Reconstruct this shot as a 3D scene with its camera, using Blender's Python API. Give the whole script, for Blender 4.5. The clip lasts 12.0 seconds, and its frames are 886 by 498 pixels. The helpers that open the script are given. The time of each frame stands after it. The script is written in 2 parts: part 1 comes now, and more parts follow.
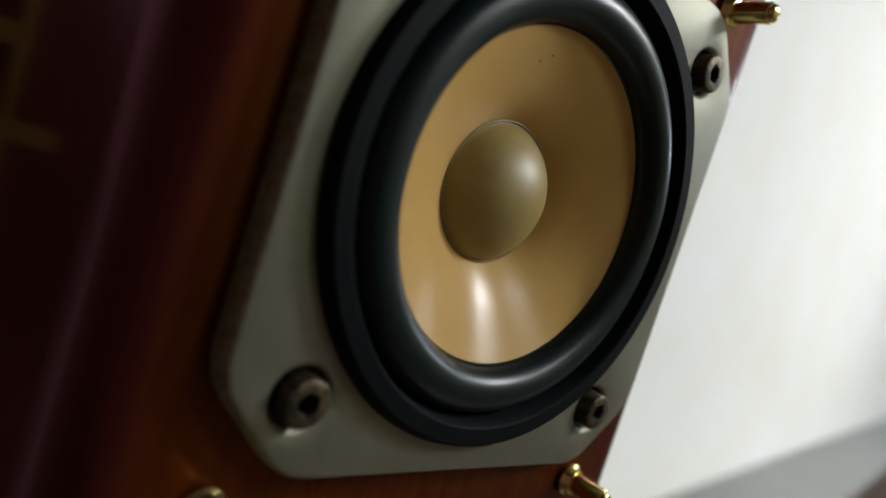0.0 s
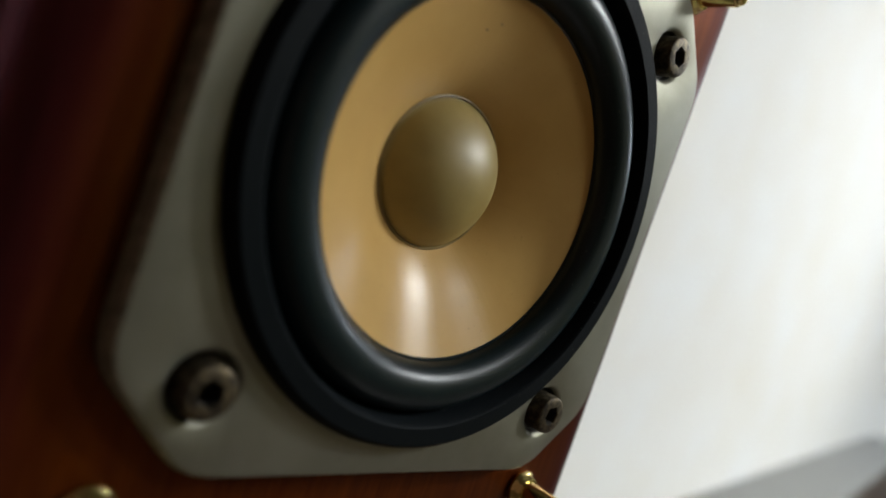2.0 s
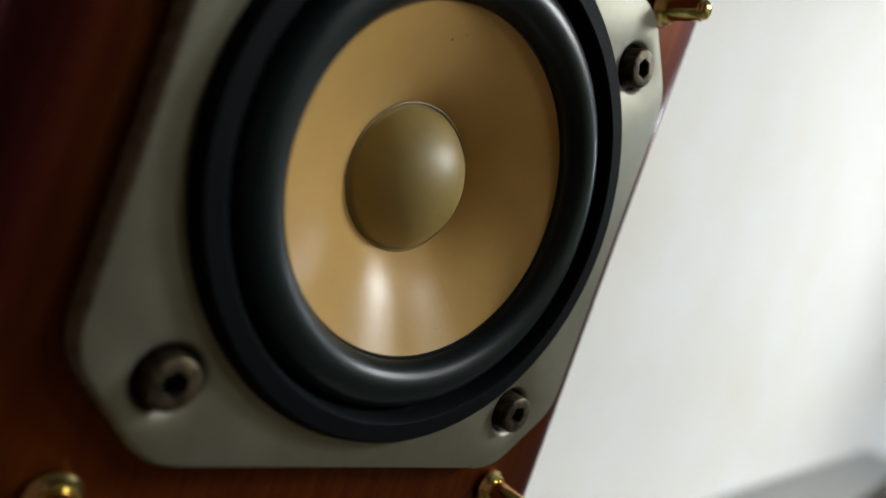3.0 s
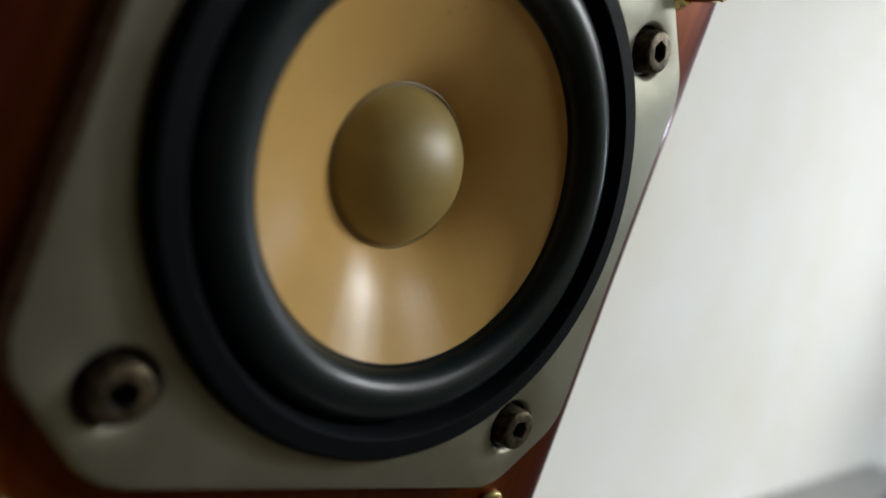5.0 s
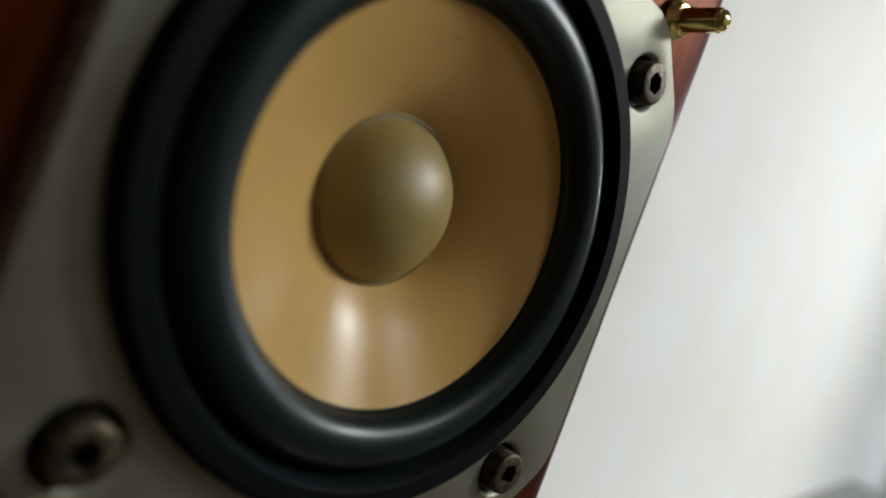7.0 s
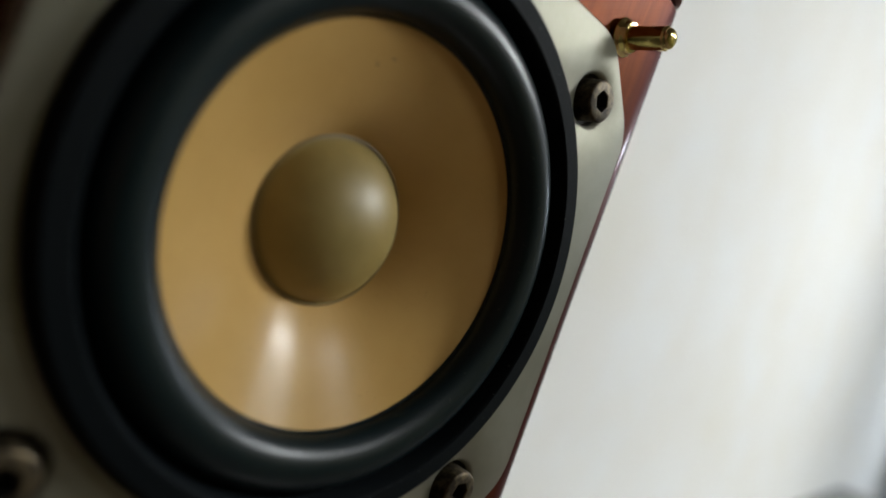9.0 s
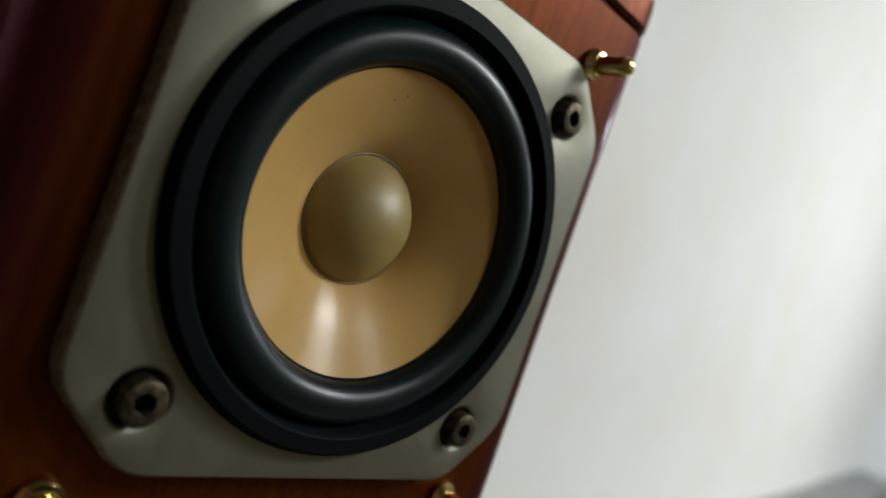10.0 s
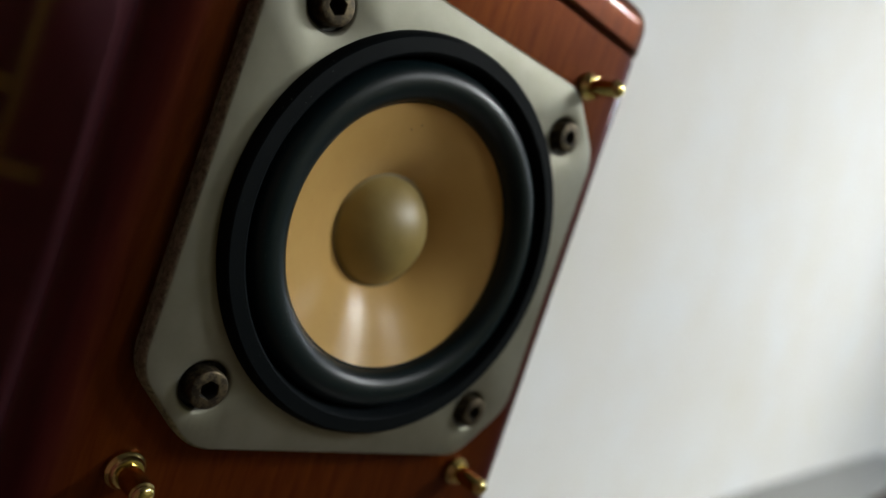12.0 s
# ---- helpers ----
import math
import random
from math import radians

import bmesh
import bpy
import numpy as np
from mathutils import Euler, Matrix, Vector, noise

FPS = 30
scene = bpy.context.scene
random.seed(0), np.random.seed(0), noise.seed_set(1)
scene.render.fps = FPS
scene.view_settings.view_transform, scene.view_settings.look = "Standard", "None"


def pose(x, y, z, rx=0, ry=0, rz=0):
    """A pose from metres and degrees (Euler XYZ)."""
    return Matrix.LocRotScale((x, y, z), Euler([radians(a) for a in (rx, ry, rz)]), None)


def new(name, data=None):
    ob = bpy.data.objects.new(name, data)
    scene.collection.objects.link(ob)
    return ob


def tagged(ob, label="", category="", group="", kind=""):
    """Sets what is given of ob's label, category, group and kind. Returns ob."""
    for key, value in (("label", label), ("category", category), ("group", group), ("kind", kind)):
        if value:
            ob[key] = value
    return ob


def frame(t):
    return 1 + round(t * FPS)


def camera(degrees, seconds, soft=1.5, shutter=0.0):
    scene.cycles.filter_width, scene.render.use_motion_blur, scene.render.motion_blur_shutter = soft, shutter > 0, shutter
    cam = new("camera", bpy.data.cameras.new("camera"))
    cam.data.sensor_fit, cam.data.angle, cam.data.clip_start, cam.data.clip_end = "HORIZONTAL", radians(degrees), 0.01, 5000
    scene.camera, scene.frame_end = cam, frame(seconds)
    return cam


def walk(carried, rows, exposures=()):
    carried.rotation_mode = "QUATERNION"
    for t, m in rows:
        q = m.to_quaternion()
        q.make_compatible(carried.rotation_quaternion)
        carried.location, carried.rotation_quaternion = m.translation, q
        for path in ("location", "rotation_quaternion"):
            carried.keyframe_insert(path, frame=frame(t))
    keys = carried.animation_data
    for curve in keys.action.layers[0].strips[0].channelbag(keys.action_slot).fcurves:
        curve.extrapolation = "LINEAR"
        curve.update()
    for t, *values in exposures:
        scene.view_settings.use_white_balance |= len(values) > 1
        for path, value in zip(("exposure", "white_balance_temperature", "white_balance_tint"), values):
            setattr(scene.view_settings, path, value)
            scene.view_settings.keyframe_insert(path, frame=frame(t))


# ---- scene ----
# ---- camera ----
U = 0.05                      # half the spacing of the frame screws, in metres
Z0 = 1.0335                   # height of the driver's axis over the floor
ROWS = [
    (0.0, -0.1295, -0.1074, -0.0054, 85.88, -17.80, -42.63),
    (0.5, -0.1279, -0.1077, -0.0080, 85.99, -18.31, -43.05),
    (1.0, -0.1322, -0.1057, -0.0094, 86.29, -19.04, -43.36),
    (1.5, -0.1223, -0.1058, -0.0121, 86.56, -19.26, -43.75),
    (2.0, -0.1116, -0.1066, -0.0089, 87.23, -19.09, -43.73),
    (2.5, -0.1065, -0.1101, -0.0080, 87.22, -19.60, -43.38),
    (3.0, -0.1101, -0.1157, -0.0084, 88.23, -19.62, -43.99),
    (3.5, -0.1073, -0.1137, -0.0125, 88.82, -19.75, -43.98),
    (5.5, -0.0959, -0.1038, -0.0102, 88.79, -20.22, -43.71),
    (6.0, -0.0972, -0.1027, -0.0105, 89.66, -19.98, -43.68),
    (6.5, -0.0964, -0.1014, -0.0086, 90.17, -20.54, -44.67),
    (8.5, -0.0866, -0.0926, -0.0014, 90.56, -20.50, -45.64),
    (9.0, -0.0881, -0.1055, -0.0006, 91.39, -20.18, -45.87),
    (9.5, -0.1002, -0.1215, 0.0017, 90.77, -19.58, -45.34),
    (10.0, -0.1171, -0.1386, -0.0004, 90.10, -19.39, -44.42),
    (10.5, -0.1224, -0.1453, 0.0062, 87.86, -18.26, -43.24),
    (11.0, -0.1252, -0.1520, 0.0067, 87.72, -18.69, -43.32),
    (11.5, -0.1364, -0.1550, 0.0093, 87.84, -18.29, -42.06),
    (12.0, -0.1379, -0.1597, 0.0069, 88.31, -18.91, -42.83),
]
cam = camera(64.40, 12.0, soft=1.7)
cam.data.dof.use_dof = True
cam.data.dof.focus_distance = 0.178
cam.data.dof.aperture_fstop = 6.0
walk(cam, [(t, pose(x, y, z + Z0, rx, ry, rz)) for t, x, y, z, rx, ry, rz in ROWS],
     [(0.0, -0.06), (2.5, -0.03), (3.5, -0.13), (5.5, -0.19), (6.5, -0.18), (8.5, -0.16), (9.5, -0.21), (12.0, -0.22)])

# ---- light ----
world = bpy.data.worlds.new("world")
scene.world = world
world.use_nodes = True
world.node_tree.nodes["Background"].inputs[0].default_value = (0.5, 0.55, 0.6, 1)
world.node_tree.nodes["Background"].inputs[1].default_value = 0.02
LAMP_POWER = 111.0


# ---- materials ----
def shader(name, color, rough=0.5, metal=0.0, coat=0.0, coat_rough=0.1, spec=0.5):
    m = bpy.data.materials.new(name)
    m.use_nodes = True
    b = m.node_tree.nodes["Principled BSDF"]
    b.inputs["Base Color"].default_value = (*color, 1)
    b.inputs["Roughness"].default_value = rough
    b.inputs["Metallic"].default_value = metal
    b.inputs["Coat Weight"].default_value = coat
    b.inputs["Coat Roughness"].default_value = coat_rough
    b.inputs["Specular IOR Level"].default_value = spec
    return m


def node(m, kind, **inputs):
    n = m.node_tree.nodes.new(kind)
    for key, value in inputs.items():
        n.inputs[key.replace("_", " ")].default_value = value
    return n


def coords(m, scale=(1, 1, 1)):
    tc = node(m, "ShaderNodeTexCoord")
    mp = node(m, "ShaderNodeMapping", Scale=scale)
    m.node_tree.links.new(tc.outputs["Object"], mp.inputs["Vector"])
    return mp.outputs["Vector"]


def noise_at(m, vec, scale, detail=4.0, rough=0.55, distortion=0.0):
    n = node(m, "ShaderNodeTexNoise", Scale=scale, Detail=detail, Roughness=rough, Distortion=distortion)
    m.node_tree.links.new(vec, n.inputs["Vector"])
    return n.outputs["Fac"]


def ramp(m, fac, *stops):
    n = node(m, "ShaderNodeValToRGB")
    m.node_tree.links.new(fac, n.inputs["Fac"])
    e = n.color_ramp.elements
    while len(e) < len(stops):
        e.new(0.5)
    for i, (p, c) in enumerate(stops):
        e[i].position = p
        e[i].color = (*c, 1) if len(c) == 3 else c
    return n.outputs["Color"]


def span(m, fac, lo, hi):
    n = node(m, "ShaderNodeMapRange", To_Min=lo, To_Max=hi)
    m.node_tree.links.new(fac, n.inputs["Value"])
    return n.outputs["Result"]


def mixed(m, fac, a, b, mode="MIX"):
    n = m.node_tree.nodes.new("ShaderNodeMix")
    n.data_type, n.blend_type = "RGBA", mode
    for sock, v in ((n.inputs[0], fac), (n.inputs[6], a), (n.inputs[7], b)):
        if hasattr(v, "links"):
            m.node_tree.links.new(v, sock)
        else:
            sock.default_value = v
    return n.outputs[2]


def plug(m, out, socket):
    m.node_tree.links.new(out, m.node_tree.nodes["Principled BSDF"].inputs[socket])


def bump(m, height, strength, distance):
    n = node(m, "ShaderNodeBump", Strength=strength, Distance=distance)
    m.node_tree.links.new(height, n.inputs["Height"])
    plug(m, n.outputs["Normal"], "Normal")


def lacquered_wood(name, dark, light, rough=0.35, coat=1.0, grain=(60, 60, 6), coat_rough=0.12, spec=0.5, lustre=0.0):
    m = shader(name, light, rough, lustre, coat=coat, coat_rough=coat_rough, spec=spec)
    v = coords(m, grain)
    n = noise_at(m, v, 6.0, 6.0, 0.6, 0.6)
    broad = noise_at(m, coords(m, (6, 6, 1.5)), 2.0, 3.0)
    c = ramp(m, n, (0.3, dark), (0.7, light))
    c2 = ramp(m, broad, (0.3, (0.72, 0.72, 0.72)), (0.7, (1.0, 1.0, 1.0)))
    plug(m, mixed(m, 1.0, c, c2, "MULTIPLY"), "Base Color")
    bump(m, n, 0.05, 0.0004)
    smear = noise_at(m, coords(m), 45.0, 4.0)
    plug(m, span(m, smear, coat_rough * 0.6, coat_rough * 1.5), "Coat Roughness")
    return m


WOOD = lacquered_wood("cherry_lacquer", (0.084, 0.0140, 0.0024), (0.132, 0.0305, 0.0040), rough=0.4, spec=0.0, coat=0.3, coat_rough=0.1, lustre=0.6)


def shaded_maroon_sides(m):
    """Satin cherry on the front, glossy maroon with shade painted in on the sides, blended over the rounded edge."""
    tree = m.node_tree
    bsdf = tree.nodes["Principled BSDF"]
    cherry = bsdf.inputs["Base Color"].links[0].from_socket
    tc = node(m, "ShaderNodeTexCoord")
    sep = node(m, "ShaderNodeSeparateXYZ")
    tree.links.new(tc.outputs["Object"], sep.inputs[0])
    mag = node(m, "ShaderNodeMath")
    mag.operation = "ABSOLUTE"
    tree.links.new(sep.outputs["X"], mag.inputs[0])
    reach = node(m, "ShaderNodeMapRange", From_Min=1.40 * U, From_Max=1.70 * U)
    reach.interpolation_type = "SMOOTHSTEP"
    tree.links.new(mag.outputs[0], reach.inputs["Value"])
    # dark maroon: the sides' shade is put into the base colour here
    stain_shade = ramp(m, noise_at(m, coords(m, (40, 40, 5)), 5.0, 5.0), (0.3, (0.050, 0.0075, 0.0095)), (0.7, (0.074, 0.0125, 0.0150)))
    plug(m, mixed(m, reach.outputs["Result"], cherry, stain_shade), "Base Color")
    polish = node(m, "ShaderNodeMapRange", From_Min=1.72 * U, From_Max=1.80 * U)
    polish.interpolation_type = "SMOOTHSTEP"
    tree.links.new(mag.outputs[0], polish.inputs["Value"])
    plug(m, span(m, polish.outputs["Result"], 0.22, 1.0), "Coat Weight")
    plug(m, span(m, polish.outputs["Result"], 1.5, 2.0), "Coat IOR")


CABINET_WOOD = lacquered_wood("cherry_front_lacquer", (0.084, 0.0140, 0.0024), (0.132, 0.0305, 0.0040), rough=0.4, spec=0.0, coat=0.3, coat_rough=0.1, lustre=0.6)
shaded_maroon_sides(CABINET_WOOD)
RACK_WOOD = lacquered_wood("oak_rail", (0.86, 0.60, 0.16), (0.92, 0.68, 0.20), coat=0.2, coat_rough=0.3)
DARK_WOOD = lacquered_wood("dark_panel", (0.30, 0.115, 0.150), (0.38, 0.145, 0.185), rough=0.7, coat=0.0, spec=0.1)
CONSOLE_WOOD = lacquered_wood("walnut_console", (0.05, 0.03, 0.02), (0.10, 0.06, 0.035), rough=0.5, coat=0.2)

SILVER = shader("silver_paint", (0.24, 0.235, 0.2), 0.52, 0.82)
v = coords(SILVER)
fine = noise_at(SILVER, v, 2600.0, 2.0)
stain_shade = noise_at(SILVER, v, 55.0, 5.0, 0.65)
plug(SILVER, ramp(SILVER, stain_shade, (0.30, (0.194, 0.187, 0.140)), (0.62, (0.238, 0.231, 0.184))), "Base Color")
plug(SILVER, span(SILVER, stain_shade, 0.49, 0.59), "Roughness")
bump(SILVER, fine, 0.10, 0.0001)

WORN_EDGE = shader("worn_silver_edge", (0.10, 0.095, 0.07), 0.6, 0.15)
v = coords(WORN_EDGE)
chips = noise_at(WORN_EDGE, v, 700.0, 4.0, 0.7)
plug(WORN_EDGE, ramp(WORN_EDGE, chips, (0.36, (0.090, 0.086, 0.054)), (0.60, (0.27, 0.268, 0.180))), "Base Color")
plug(WORN_EDGE, span(WORN_EDGE, chips, 0.75, 0.5), "Roughness")
bump(WORN_EDGE, chips, 0.4, 0.0002)

# near-black colour stands in for shade inside the screw counterbores
BORE_SHADE = shader("bore_shade", (0.022, 0.02, 0.014), 0.6, 0.3)
RUBBER = shader("black_rubber", (0.0030, 0.0094, 0.0112), 0.4, spec=0.28)
v = coords(RUBBER)
plug(RUBBER, span(RUBBER, noise_at(RUBBER, v, 60.0, 4.0), 0.29, 0.40), "Roughness")
bump(RUBBER, noise_at(RUBBER, v, 2200.0, 2.0), 0.06, 0.0001)
plug(RUBBER, ramp(RUBBER, noise_at(RUBBER, v, 1300.0, 1.0), (0.0, (0.0030, 0.0094, 0.0112)), (0.735, (0.0030, 0.0094, 0.0112)), (0.78, (0.045, 0.05, 0.045))), "Base Color")
GASKET = shader("gasket_foam", (0.0028, 0.0045, 0.0056), 0.6, spec=0.07)
v = coords(GASKET)
bump(GASKET, noise_at(GASKET, v, 1500.0, 3.0), 0.25, 0.0002)
plug(GASKET, ramp(GASKET, noise_at(GASKET, v, 1100.0, 1.0), (0.0, (0.0028, 0.0045, 0.0056)), (0.73, (0.0028, 0.0045, 0.0056)), (0.78, (0.04, 0.045, 0.042))), "Base Color")

CONE = shader("tan_cone", (0.42, 0.25, 0.10), 0.34, coat=0.05, coat_rough=0.2, spec=0.24)
v = coords(CONE)
cloud = noise_at(CONE, v, 40.0, 4.0, 0.6)
fibre = noise_at(CONE, v, 900.0, 3.0, 0.6)
base = ramp(CONE, cloud, (0.3, (0.475, 0.288, 0.092)), (0.7, (0.54, 0.34, 0.120)))
speck = ramp(CONE, fibre, (0.22, (0.72, 0.70, 0.66)), (0.34, (1, 1, 1)))
plug(CONE, mixed(CONE, 0.7, base, speck, "MULTIPLY"), "Base Color")
plug(CONE, span(CONE, cloud, 0.25, 0.33), "Roughness")
where = node(CONE, "ShaderNodeSeparateXYZ")
CONE.node_tree.links.new(v, where.inputs[0])
bearing = node(CONE, "ShaderNodeMath")
bearing.operation = "ARCTAN2"
CONE.node_tree.links.new(where.outputs["X"], bearing.inputs[0])
CONE.node_tree.links.new(where.outputs["Z"], bearing.inputs[1])
ray = node(CONE, "ShaderNodeCombineXYZ")
CONE.node_tree.links.new(bearing.outputs[0], ray.inputs["X"])
ridges = noise_at(CONE, ray.outputs[0], 7.0, 3.0, 0.5)
relief = node(CONE, "ShaderNodeMath")
relief.operation = "MULTIPLY_ADD"
relief.inputs[1].default_value = 0.06
CONE.node_tree.links.new(fibre, relief.inputs[0])
CONE.node_tree.links.new(ridges, relief.inputs[2])
bump(CONE, relief.outputs[0], 0.10, 0.0008)
tan = CONE.node_tree.nodes.new("ShaderNodeTangent")
tan.direction_type, tan.axis = "RADIAL", "Y"
plug(CONE, tan.outputs["Tangent"], "Tangent")
CONE.node_tree.nodes["Principled BSDF"].inputs["Anisotropic"].default_value = 0.8
CONE.node_tree.nodes["Principled BSDF"].inputs["Anisotropic Rotation"].default_value = 0.25

CAP = shader("olive_gold_cap", (0.24, 0.18, 0.075), 0.48, coat=0.2, coat_rough=0.4)
v = coords(CAP)
cloud = noise_at(CAP, v, 90.0, 4.0, 0.6)
plug(CAP, ramp(CAP, cloud, (0.3, (0.27, 0.195, 0.057)), (0.7, (0.335, 0.248, 0.08))), "Base Color")
bump(CAP, noise_at(CAP, v, 1400.0, 2.0), 0.08, 0.0001)
GLUE = shader("glue_bead", (0.26, 0.19, 0.08), 0.4)

SCREW = shader("worn_black_screw", (0.10, 0.075, 0.05), 0.4, 0.85)
v = coords(SCREW)
wear = noise_at(SCREW, v, 420.0, 4.0, 0.7)
plug(SCREW, ramp(SCREW, wear, (0.42, (0.036, 0.029, 0.021)), (0.64, (0.135, 0.106, 0.064))), "Base Color")
plug(SCREW, span(SCREW, wear, 0.62, 0.42), "Roughness")
bump(SCREW, wear, 0.6, 0.0003)
SOCKET = shader("socket_black", (0.008, 0.007, 0.006), 0.7)
GOLD = shader("gold_plate", (0.78, 0.63, 0.26), 0.14, 1.0)
v = coords(GOLD)
plug(GOLD, span(GOLD, noise_at(GOLD, v, 300.0, 4.0), 0.08, 0.24), "Roughness")

WALL = shader("white_wall_paint", (0.78, 0.77, 0.74), 0.75)
v = coords(WALL)
plug(WALL, ramp(WALL, noise_at(WALL, v, 4.0, 5.0, 0.6), (0.3, (0.80, 0.78, 0.72)), (0.5, (0.815, 0.805, 0.775)), (0.7, (0.825, 0.84, 0.845))), "Base Color")
uneven = node(WALL, "ShaderNodeMath")
uneven.operation = "MULTIPLY_ADD"
uneven.inputs[1].default_value = 0.006
WALL.node_tree.links.new(noise_at(WALL, v, 350.0, 3.0), uneven.inputs[0])
WALL.node_tree.links.new(noise_at(WALL, v, 3.2, 2.0, 0.4), uneven.inputs[2])
bump(WALL, uneven.outputs[0], 1.0, 0.012)
# unseen wall, tinted cool so the silver plate's right side reflects cooler
SIDE_WALL = shader("cool_reflector_paint", (0.70, 0.75, 0.80), 0.75)
v = coords(SIDE_WALL)
plug(SIDE_WALL, ramp(SIDE_WALL, noise_at(SIDE_WALL, v, 4.0, 5.0, 0.6), (0.3, (0.68, 0.72, 0.77)), (0.7, (0.72, 0.77, 0.82))), "Base Color")
# unseen ceiling, coloured dark to hold down bounced light on the cone
CEILING = shader("grey_low_bounce_ceiling", (0.27, 0.26, 0.24), 0.85)
v = coords(CEILING)
plug(CEILING, ramp(CEILING, noise_at(CEILING, v, 3.0, 5.0), (0.3, (0.22, 0.21, 0.195)), (0.7, (0.28, 0.27, 0.25))), "Base Color")
# unseen wall; its dull olive darkens and tints the silver plate's reflections
SHADE_WALL = shader("olive_reflected_wall", (0.17, 0.165, 0.12), 0.8)
v = coords(SHADE_WALL)
plug(SHADE_WALL, ramp(SHADE_WALL, noise_at(SHADE_WALL, v, 5.0, 4.0), (0.3, (0.088, 0.076, 0.024)), (0.7, (0.125, 0.11, 0.036))), "Base Color")
# unseen wall; its brown is set for bounce and reflections on the cabinet side
END_WALL = shader("brown_bounce_wall", (0.19, 0.13, 0.10), 0.8)
v = coords(END_WALL)
plug(END_WALL, ramp(END_WALL, noise_at(END_WALL, v, 3.0, 4.0), (0.3, (0.16, 0.090, 0.062)), (0.7, (0.21, 0.118, 0.082))), "Base Color")
FLOOR = lacquered_wood("floor_boards", (0.05, 0.03, 0.018), (0.10, 0.06, 0.035), rough=0.5, coat=0.3, grain=(4, 30, 30))
TOP = shader("grey_laminate", (0.22, 0.22, 0.21), 0.55)
v = coords(TOP)
plug(TOP, ramp(TOP, noise_at(TOP, v, 6.0, 5.0), (0.3, (0.20, 0.20, 0.19)), (0.7, (0.25, 0.25, 0.24))), "Base Color")
STAND = shader("black_steel", (0.02, 0.02, 0.02), 0.5, 0.4)
MARK = shader("dark_speck", (0.06, 0.05, 0.045), 0.8)


def glowing(name, color, strength):
    m = shader(name, (0.9, 0.9, 0.9), 0.5)
    b = m.node_tree.nodes["Principled BSDF"]
    b.inputs["Emission Color"].default_value = (*color, 1)
    b.inputs["Emission Strength"].default_value = strength
    return m


LAMP = glowing("lamp_diffuser", (0.955, 1.0, 1.02), LAMP_POWER)
FILL_LAMP = glowing("cool_fill_diffuser", (0.86, 0.97, 1.10), LAMP_POWER)
LAMP_DIM = glowing("dim_lamp_diffuser", (0.955, 1.0, 1.02), LAMP_POWER * 0.25)


# ---- mesh helpers ----
def finish(name, bm, mats, smooth=True):
    bmesh.ops.recalc_face_normals(bm, faces=bm.faces)
    me = bpy.data.meshes.new(name)
    bm.to_mesh(me)
    bm.free()
    for m in (mats if isinstance(mats, (list, tuple)) else [mats]):
        me.materials.append(m)
    if smooth:
        me.shade_smooth()
        me.set_sharp_from_angle(angle=radians(38))
    return me


def part(name, bm, mats, parent=None, label="", at=(0, 0, 0), smooth=True):
    ob = new(name, finish(name, bm, mats, smooth))
    ob.location = at
    if parent:
        ob.parent = parent
    return tagged(ob, label)


def box(lo, hi, bevel=0.0, segments=3):
    bm = bmesh.new()
    c = [(lo[i] + hi[i]) / 2 for i in range(3)]
    s = [hi[i] - lo[i] for i in range(3)]
    bmesh.ops.create_cube(bm, size=1, matrix=Matrix.Translation(c) @ Matrix.Diagonal((*s, 1)))
    if bevel:
        bmesh.ops.bevel(bm, geom=bm.edges[:], offset=bevel, segments=segments, profile=0.5, affect="EDGES")
    return bm


def lathe(profile, n=128, closed=False):
    """Turn (radius, depth) pairs round the y axis; depth runs along +y."""
    bm = bmesh.new()
    rings = []
    for r, d in profile:
        if r < 1e-6:
            rings.append([bm.verts.new((0, d, 0))])
        else:
            rings.append([bm.verts.new((r * math.cos(2 * math.pi * i / n), d, r * math.sin(2 * math.pi * i / n))) for i in range(n)])
    pairs = list(zip(rings, rings[1:])) + ([(rings[-1], rings[0])] if closed else [])
    for a, b in pairs:
        for i in range(n):
            j = (i + 1) % n
            if len(a) == 1 and len(b) == 1:
                continue
            if len(a) == 1:
                bm.faces.new((a[0], b[i], b[j]))
            elif len(b) == 1:
                bm.faces.new((a[i], a[j], b[0]))
            else:
                bm.faces.new((a[i], a[j], b[j], b[i]))
    return bm


def arc(cx, cy, r, a0, a1, n):
    return [(cx + r * math.cos(radians(a0 + (a1 - a0) * i / n)), cy + r * math.sin(radians(a0 + (a1 - a0) * i / n))) for i in range(n + 1)]


def rounded_outline(points, radius, n=6):
    """A closed outline with each corner rounded."""
    out = []
    k = len(points)
    for i in range(k):
        p, a, b = Vector(points[i]), Vector(points[i - 1]), Vector(points[(i + 1) % k])
        u, w = (a - p).normalized(), (b - p).normalized()
        half = u.angle(w) / 2
        t = radius / math.tan(half)
        s, e = p + u * t, p + w * t
        for j in range(n + 1):
            f = j / n
            out.append(tuple((1 - f) ** 2 * s + 2 * f * (1 - f) * p + f * f * e))
    return out


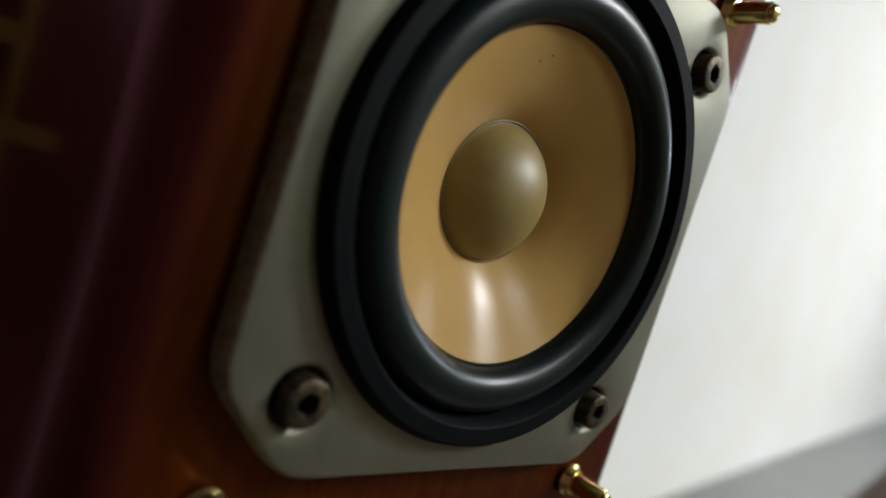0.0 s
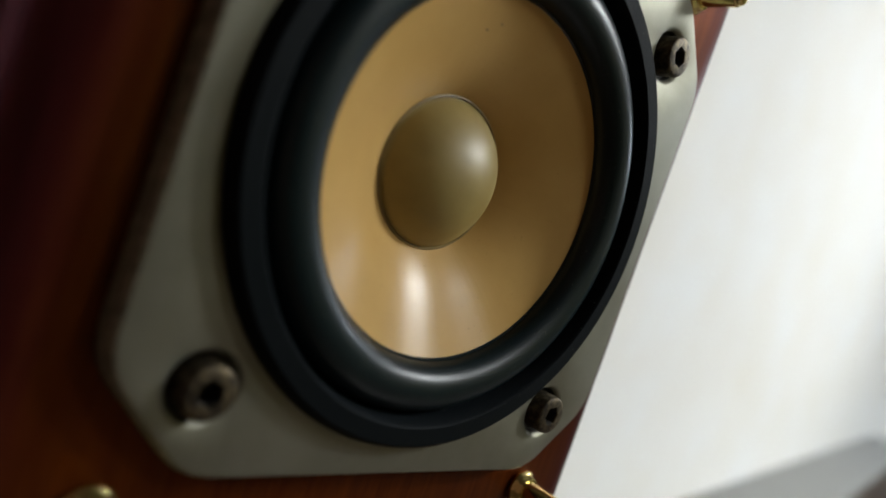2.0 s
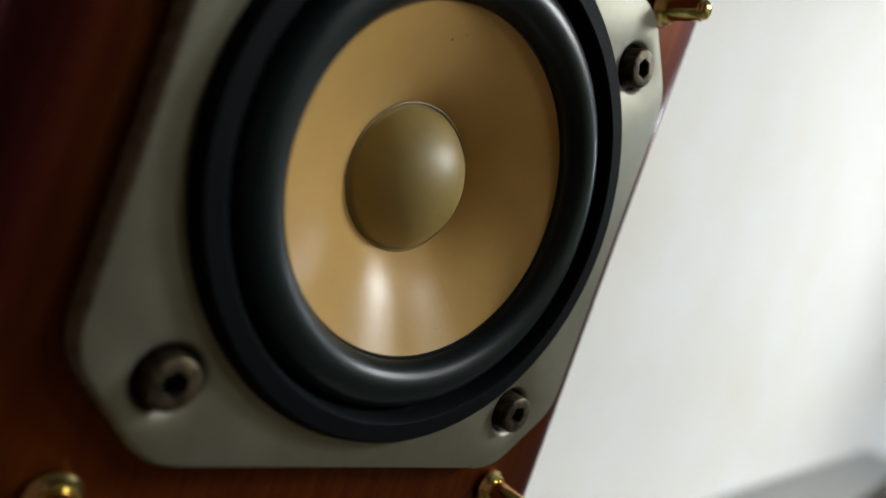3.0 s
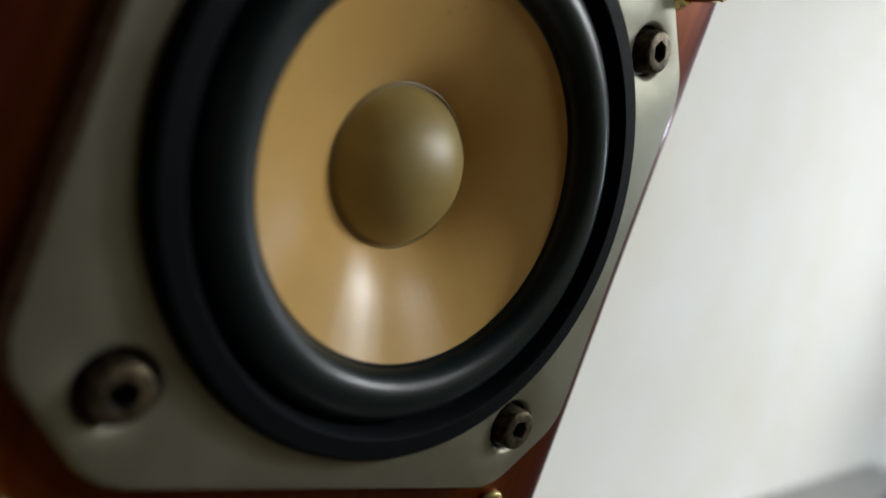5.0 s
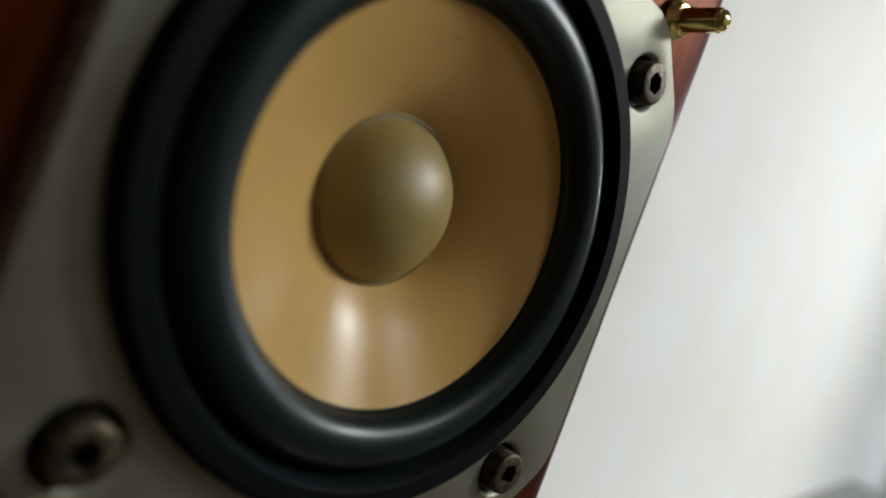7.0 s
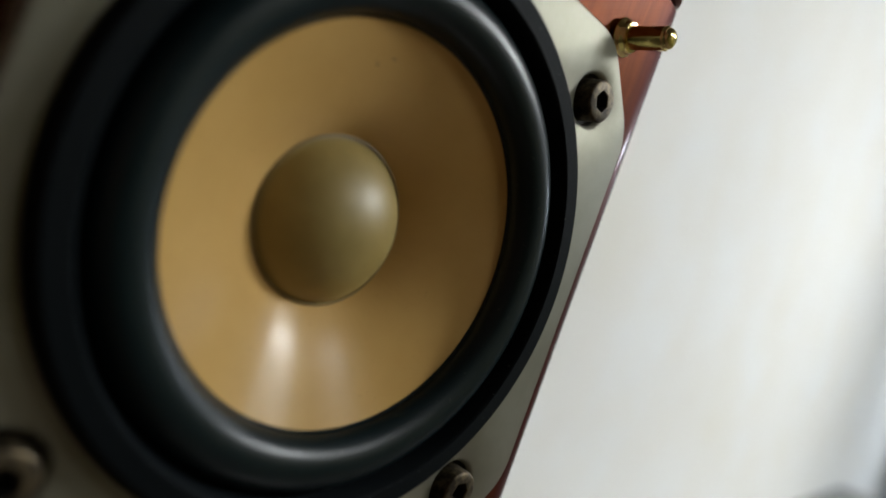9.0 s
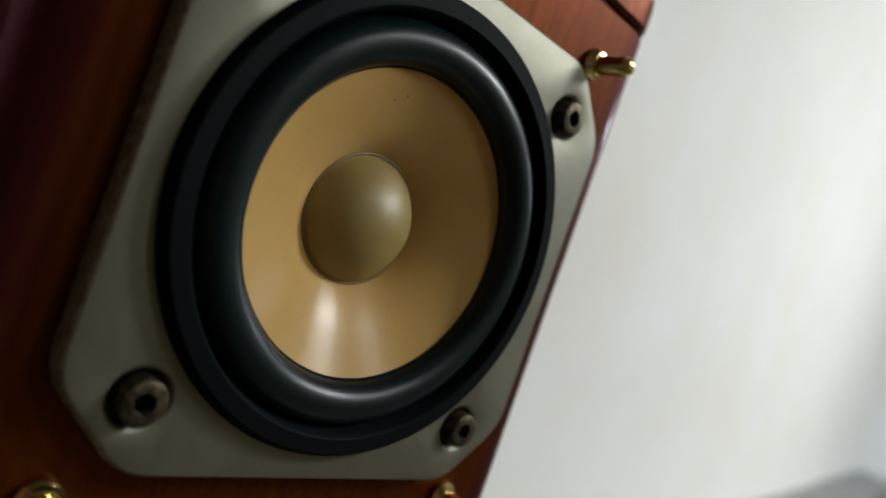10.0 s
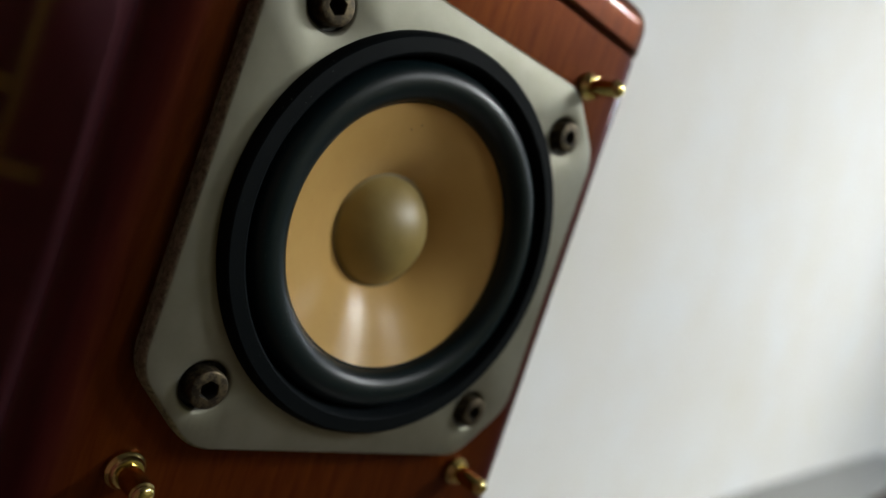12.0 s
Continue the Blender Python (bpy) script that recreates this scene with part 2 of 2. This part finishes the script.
def prism(outline, layers):
    """Stack an (x, z) outline at several (depth y, inset) layers and cap both ends."""
    bm = bmesh.new()
    k = len(outline)
    pts = [Vector(p) for p in outline]
    rings = []
    for y, inset in layers:
        ring = []
        for i, p in enumerate(pts):
            d = (pts[(i + 1) % k] - pts[i - 1]).normalized()
            q = p + Vector((-d.y, d.x)) * inset
            ring.append(bm.verts.new((q.x, y, q.y)))
        rings.append(ring)
    for a, b in zip(rings, rings[1:]):
        for i in range(k):
            j = (i + 1) % k
            bm.faces.new((a[i], a[j], b[j], b[i]))
    bm.faces.new(rings[0])
    bm.faces.new(rings[-1])
    return bm


# ---- the room ----
WALL_TURN = 7.2               # degrees between the baffle and the wall behind it
WALL_D = 5.2 * U              # distance of that wall behind the driver


def room():
    turn = Matrix.Rotation(radians(WALL_TURN), 4, "Z")

    def piece(name, lo, hi, mat, label):
        ob = new(name, finish(name, box(lo, hi), mat, False))
        ob.matrix_world = turn
        tagged(ob, label, name.split("_")[0], kind="structure")
        return ob

    x0, x1, y0, y1, top = -1.6, 10.5, -2.6, WALL_D, 2.6
    piece("wall_back", (x0 - 0.1, y1, 0), (x1 + 0.1, y1 + 0.1, top), WALL, "white painted wall behind the loudspeaker")
    piece("wall_side", (x1, y0, 0), (x1 + 0.1, y1, top), SIDE_WALL, "side wall out of view, cool white to cool the reflections")
    piece("wall_front", (x0 - 0.1, y0 - 0.1, 0), (x1 + 0.1, y0, top), SHADE_WALL, "dull olive wall out of view facing the loudspeaker, tinting its reflections")
    piece("wall_end", (x0 - 0.1, y0, 0), (x0, y1, top), END_WALL, "dull brown end wall out of view, bouncing light on the cabinet side")
    piece("floor", (x0 - 0.1, y0 - 0.1, -0.1), (x1 + 0.1, y1 + 0.1, 0), FLOOR, "brown wooden floor")
    piece("ceiling", (x0 - 0.1, y0 - 0.1, top), (x1 + 0.1, y1 + 0.1, top + 0.1), CEILING, "ceiling out of view, dull grey to hold down bounced light")
    return turn


TURN = room()


def ceiling_lamp(x, y, turn, mat, label):
    lamp = tagged(new("ceiling_lamp"), label, "lamp")
    lamp.matrix_world = pose(x, y, 2.6, 0, 0, turn)
    part("housing", box((-0.27, -0.27, -0.04), (0.27, 0.27, 0), 0.01), WALL, lamp)
    part("diffuser", box((-0.25, -0.25, -0.09), (0.25, 0.25, -0.0405), 0.02), mat, lamp, "glowing white diffuser")
    return lamp


ceiling_lamp(2.08, -1.33, 35, LAMP, "square white ceiling lamp, brightly lit")
# added fill with no known source: brightens and cools the wall's far end
ceiling_lamp(6.1, -0.80, 35, FILL_LAMP, "added square cool white fill lamp out of view, brightly lit")
ceiling_lamp(1.15, -1.95, 60, LAMP_DIM, "square white ceiling lamp, dimly lit")


def low_console():
    """A narrow ledge-topped console along the wall."""
    c = tagged(new("console"), "low walnut console with a grey top along the wall", "console")
    c.matrix_world = TURN
    y1 = WALL_D - 0.003
    y0 = y1 - 0.175
    top = Z0 - 7.22 * U
    part("top", box((0.45, y0, top - 0.025), (4.3, y1, top), 0.003), TOP, c, "pale grey laminate top")
    part("body", box((0.47, y0 + 0.012, 0.06), (4.28, y1, top - 0.0255), 0.003), CONSOLE_WOOD, c, "dark walnut body")
    part("plinth", box((0.50, y0 + 0.03, 0), (4.25, y1 - 0.01, 0.0595)), CONSOLE_WOOD, c)
    return c


low_console()


def wooden_rack():
    """A dark panel with light rails beside the loudspeaker, seen mirrored in its lacquered side."""
    r = tagged(new("rack"), "maroon panelled rack with light brown wooden rails beside the loudspeaker", "rack")
    r.matrix_world = TURN @ pose(0, 0, Z0)
    y = WALL_D - 0.0125
    part("back_panel", box((-1.58, y + 0.004, -Z0), (-0.01, y + 0.012, 0.7)), DARK_WOOD, r, "maroon back panel")
    part("upright", box((-0.0911, y - 0.012, -Z0), (-0.0841, y + 0.0035, 0.7), 0.001), RACK_WOOD, r)
    part("rail", box((-0.1165, y - 0.010, -0.75 * U), (-0.069, y + 0.0032, -0.58 * U), 0.001), RACK_WOOD, r)
    part("rail", box((-0.0876, y - 0.0105, 0.01 * U), (-0.069, y + 0.0033, 0.19 * U), 0.001), RACK_WOOD, r)
    return r


wooden_rack()


# ---- the loudspeaker ----
YB = 0.125 * U                # front of the wooden baffle behind the frame's face
HALF = 1.812 * U               # half the cabinet's width
BACK = 4.3 * U
BOTTOM = -0.29
SEAM = 1.86 * U
CAP_TOP = 2.24 * U


def plan_outline(half, y0, y1, r_front, r_back, n=8):
    """The cabinet's plan, as (x, y) points, with rounded upright corners."""
    out = []
    for cx, cy, r, a in ((half - r_back, y1 - r_back, r_back, 0), (-half + r_back, y1 - r_back, r_back, 90),
                         (-half + r_front, y0 + r_front, r_front, 180), (half - r_front, y0 + r_front, r_front, 270)):
        out += arc(cx, cy, r, a, a + 90, n)
    return out


def upright(outline, layers):
    """Stack an (x, y) outline at several (z, inset) layers and cap both ends."""
    bm = prism(outline, layers)
    for v in bm.verts:
        x, y, z = v.co
        v.co = (x, z, y)
    return bm


def loudspeaker():
    sp = tagged(new("loudspeaker"), "glossy cherry wood loudspeaker with a tan cone on a stand", "loudspeaker")
    sp.location = (0, 0, Z0)
    plan = plan_outline(HALF, YB, BACK, 0.27 * U, 0.1 * U, 10)
    body = upright(plan, [(BOTTOM, 0.002), (BOTTOM + 0.002, 0), (SEAM - 0.035 * U, 0), (SEAM - 0.008 * U, 0.022 * U)])
    front = max((f for f in body.faces if f.normal.y < -0.99 or all(abs(v.co.y - YB) < 1e-6 for v in f.verts)), key=lambda f: f.calc_area())
    edges = list(front.edges)
    bmesh.ops.delete(body, geom=[front], context="FACES_ONLY")
    ring = [body.verts.new((1.08 * U * math.cos(2 * math.pi * i / 96), YB, 1.08 * U * math.sin(2 * math.pi * i / 96))) for i in range(96)]
    edges += [body.edges.new((ring[i], ring[(i + 1) % 96])) for i in range(96)]
    bmesh.ops.triangle_fill(body, use_beauty=True, use_dissolve=False, edges=edges)
    back = [body.verts.new((v.co.x, YB + 0.02, v.co.z)) for v in ring]
    for i in range(96):
        body.faces.new((ring[i], ring[(i + 1) % 96], back[(i + 1) % 96], back[i]))
    part("cabinet", body, CABINET_WOOD, sp, "glossy cherry front, maroon sides with shade in their colour, rounded edges")
    part("seam", upright(plan, [(SEAM - 0.0075 * U, 0.045 * U), (SEAM + 0.0075 * U, 0.045 * U)]), SOCKET, sp, "dark joint under the top")
    r = 0.19 * U
    cap_plan = plan_outline(HALF + 0.015 * U, YB - 0.015 * U, BACK, 0.30 * U, 0.1 * U, 10)
    layers = [(SEAM + 0.008 * U, 0.025 * U), (SEAM + 0.035 * U, 0)]
    layers += [(CAP_TOP - r + r * math.sin(radians(a)), r - r * math.cos(radians(a))) for a in range(0, 91, 10)]
    part("top_board", upright(cap_plan, layers), WOOD, sp, "round-edged cherry top board")
    driver(sp)
    for sx in (-1, 1):
        for sz in (-1, 1):
            grille_peg(sp, sx * 1.21 * U, 1.445 * U if sz > 0 else -1.515 * U)
    return sp


def driver(sp):
    a, b, c = 1.356 * U, 1.338 * U, 0.37 * U
    shift = 0.026 * U
    octo = [(x + shift, z) for x, z in ((a, -(b - c)), (a, b - c), (a - c, b), (-(a - c), b), (-a, b - c), (-a, -(b - c)), (-(a - c), -b), (a - c, -b))]
    outline = rounded_outline(octo, 0.30 * U, 10)
    frame_plate = part("driver_frame", plate_mesh(outline), [SILVER, BORE_SHADE, WORN_EDGE], sp, "silver painted metal driver frame with cut corners")
    R, H = 1.216 * U, 0.074 * U
    ri = 1.09 * U
    e = 0.012 * U
    rt = 1.192 * U
    ring = [(R, 0.01 * U), (R - 0.002 * U, -0.012 * U), (rt + 0.003 * U, -H + e), (rt - e, -H), (ri + e, -H), (ri, -H + e), (ri - 0.02 * U, 0.06 * U), (1.03 * U, 0.07 * U)]
    part("gasket", lathe(ring, 160), GASKET, frame_plate, "raised matt black gasket ring")
    # rubber roll between gasket and cone
    r0, r1 = 0.826 * U, 1.06 * U
    mid, hw = (r0 + r1) / 2, (r1 - r0) / 2
    roll = [(1.09 * U, 0.065 * U), (r1 + 0.012 * U, 0.06 * U)]
    roll += [(mid + hw * math.cos(radians(t)), 0.048 * U - 0.112 * U * math.sin(radians(t))) for t in range(0, 181, 9)]
    roll += [(r0 - 0.004 * U, 0.045 * U), (0.812 * U, 0.058 * U)]
    part("surround", lathe(roll, 160), RUBBER, frame_plate, "glossy black rubber half-roll surround")
    # cone: a shallow flare that steepens towards the neck
    cone = []
    ro, rn, d0, d1 = 0.842 * U, 0.350 * U, 0.042 * U, 0.322 * U
    for i in range(25):
        f = i / 24
        cone.append((ro + (rn - ro) * f, d0 + (d1 - d0) * (0.79 * f + 0.21 * f ** 5)))
    part("cone", lathe(cone, 160), CONE, frame_plate, "smooth tan coloured cone")
    # dust cap with a small lip
    rc, base, rise = 0.347 * U, 0.296 * U, 0.20 * U
    R2 = (rc * rc + rise * rise) / (2 * rise)
    dome = [(rc + 0.007 * U, base + 0.014 * U), (rc + 0.005 * U, base + 0.002 * U), (rc, base)]
    a0 = math.asin(rc / R2)
    for i in range(1, 21):
        ang = a0 * (1 - i / 20)
        dome.append((R2 * math.sin(ang), base - rise + R2 * (1 - math.cos(ang))))
    dome[-1] = (0, base - rise)
    part("dust_cap", lathe(dome, 96), CAP, frame_plate, "olive gold domed dust cap")
    part("glue_bead", lathe([(rc + 0.022 * U, base + 0.008 * U), (rc + 0.017 * U, base + 0.001 * U), (rc + 0.012 * U, base), (rc + 0.008 * U, base + 0.01 * U)], 96), GLUE, frame_plate)
    for x, y, z in ((-0.187, 0.118, 0.629), (-0.131, 0.102, 0.677)):
        dot = bmesh.new()
        bmesh.ops.create_icosphere(dot, subdivisions=1, radius=0.0055 * U, matrix=Matrix.Diagonal((1.4, 0.5, 0.8, 1)))
        part("speck", dot, MARK, frame_plate, "tiny dark speck of dirt", (x * U, y * U, z * U))
    for i, (sx, sz) in enumerate(((-1, -1), (1, -1), (1, 1), (-1, 1))):
        screw(frame_plate, sx * U, sz * 1.008 * U, (20, 48, 5, 33)[i])


BORE_R = 0.128 * U


def plate_mesh(outline):
    """The frame: an outline with a bevelled edge, a round opening and four counterbores."""
    bm = bmesh.new()
    n = 160
    hole = [(1.13 * U * math.cos(2 * math.pi * i / n), 1.13 * U * math.sin(2 * math.pi * i / n)) for i in range(n)]
    loops = [outline, hole]
    for sx in (-1, 1):
        for sz in (-1, 1):
            loops.append([(sx * U + (BORE_R + 0.026 * U) * math.cos(2 * math.pi * i / 32), sz * 1.008 * U + (BORE_R + 0.026 * U) * math.sin(2 * math.pi * i / 32)) for i in range(32)])
    rings, edges = [], []
    for loop in loops:
        vs = [bm.verts.new((x, 0, z)) for x, z in loop]
        rings.append(vs)
        edges += [bm.edges.new((vs[i], vs[(i + 1) % len(vs)])) for i in range(len(vs))]
    bmesh.ops.triangle_fill(bm, use_beauty=True, use_dissolve=False, edges=edges)
    k = len(outline)
    pts = [Vector(p) for p in outline]
    last = rings[0]
    for y, grow in ((0.003 * U, 0.007 * U), (0.010 * U, 0.014 * U), (0.030 * U, 0.024 * U), (0.070 * U, 0.027 * U), (0.074 * U, 0.017 * U), (0.088 * U, 0.017 * U), (0.092 * U, 0.027 * U), (YB, 0.027 * U)):
        ring = []
        for i, p in enumerate(pts):
            d = (pts[(i + 1) % k] - pts[i - 1]).normalized()
            q = p + Vector((d.y, -d.x)) * grow
            ring.append(bm.verts.new((q.x, y, q.y)))
        for i in range(k):
            j = (i + 1) % k
            bm.faces.new((last[i], last[j], ring[j], ring[i])).material_index = 2 if y > 0.005 * U else 0
        last = ring
    last = rings[1]
    ring = [bm.verts.new((v.co.x, YB, v.co.z)) for v in last]
    for i in range(n):
        bm.faces.new((last[i], last[(i + 1) % n], ring[(i + 1) % n], ring[i]))
    q = 2
    for sx in (-1, 1):
        for sz in (-1, 1):
            last = rings[q]
            q += 1
            for r, y, mi in ((BORE_R + 0.014 * U, 0.005 * U, 0), (BORE_R, 0.024 * U, 0), (BORE_R - 0.004 * U, 0.06 * U, 1), (0.03 * U, 0.062 * U, 1)):
                ring = [bm.verts.new((sx * U + r * math.cos(2 * math.pi * i / 32), y, sz * 1.008 * U + r * math.sin(2 * math.pi * i / 32))) for i in range(32)]
                for i in range(32):
                    fc = bm.faces.new((last[i], last[(i + 1) % 32], ring[(i + 1) % 32], ring[i]))
                    fc.material_index = mi
                last = ring
            bm.faces.new(last)
    return bm


def screw(parent, x, z, turn):
    """A socket head screw with a knurled head and a hexagonal hole."""
    bm = bmesh.new()
    n, rh, face, foot = 36, 0.105 * U, -0.062 * U, 0.062 * U
    e = 0.014 * U
    hexr = 0.05 * U

    def circle(r, y, knurl=0.0):
        return [bm.verts.new(((r - (knurl if i % 2 else 0)) * math.cos(2 * math.pi * i / n), y, (r - (knurl if i % 2 else 0)) * math.sin(2 * math.pi * i / n))) for i in range(n)]

    def hexagon(r, y):
        out = []
        for i in range(n):
            s, f = divmod(i, n // 6)
            f /= n // 6
            p = Vector((math.cos(radians(60 * s)), math.sin(radians(60 * s)))) * (1 - f) + Vector((math.cos(radians(60 * s + 60)), math.sin(radians(60 * s + 60)))) * f
            out.append(bm.verts.new((p.x * r, y, p.y * r)))
        return out

    rings = [circle(rh, foot, 0.003 * U), circle(rh, face + e, 0.003 * U), circle(rh - e * 0.4, face + e * 0.35), circle(rh - e, face), hexagon(hexr * 1.1, face), hexagon(hexr, face + 0.006 * U), hexagon(hexr, face + 0.085 * U)]
    for k, (a, b) in enumerate(zip(rings, rings[1:])):
        for i in range(n):
            fc = bm.faces.new((a[i], a[(i + 1) % n], b[(i + 1) % n], b[i]))
            fc.material_index = 1 if k == 5 else 0
    bm.faces.new(rings[-1]).material_index = 1
    s = part("screw", bm, [SCREW, SOCKET], parent, "worn black socket head screw", (x, 0, z))
    s.rotation_euler = (0, radians(turn), 0)
    return s


def grille_peg(sp, x, z):
    """A gold pin with a stepped collar and a rounded end."""
    tip = -0.19 * U - YB
    r = 0.062 * U
    pin = [(0, 0.0)] + [(r, 0.0), (r, tip + 0.045 * U), (r - 0.008 * U, tip + 0.036 * U)] + [((r - 0.008 * U) * math.cos(radians(t)), tip + 0.03 * U - 0.03 * U * math.sin(radians(t))) for t in range(0, 90, 15)] + [(0, tip)]
    p = part("grille_peg", lathe(pin, 32), GOLD, sp, "polished gold grille peg", (x, YB, z))
    col = [(0.090 * U, 0.0), (0.101 * U, -0.010 * U), (0.105 * U, -0.022 * U), (0.101 * U, -0.034 * U), (0.090 * U, -0.042 * U), (0.085 * U, -0.048 * U), (0.083 * U, -0.064 * U), (0.075 * U, -0.073 * U), (0.0625 * U, -0.075 * U)]
    part("collar", lathe(col, 32), GOLD, p, "stepped gold collar")
    return p


loudspeaker()


def speaker_stand():
    st = tagged(new("speaker_stand"), "plain black steel speaker stand under the loudspeaker", "stand")
    top = Z0 + BOTTOM
    part("top_plate", box((-0.095, 0.0, top - 0.012), (0.095, BACK, top), 0.002), STAND, st)
    part("column", box((-0.04, 0.07, 0.0125), (0.04, 0.15, top - 0.0125), 0.006), STAND, st)
    part("base_plate", box((-0.11, -0.02, 0), (0.11, BACK, 0.012), 0.002), STAND, st)
    return st


speaker_stand()


def wall_mark(along, up, w, h):
    """A tiny dark fleck on the wall."""
    bm = bmesh.new()
    bmesh.ops.create_icosphere(bm, subdivisions=2, radius=1, matrix=Matrix.Diagonal((w, 0.0008, h, 1)))
    ob = part("wall_mark", bm, MARK)
    ob.matrix_world = TURN @ pose(along, WALL_D, Z0 + up, 0, 12, 0)
    return tagged(ob, "tiny dark fleck on the white wall", "mark", "flecks on the wall")


wall_mark(2.66, -0.030, 0.004, 0.007)
wall_mark(0.855, 0.159, 0.0007, 0.0011)
wall_mark(0.654, -0.212, 0.0009, 0.0008)
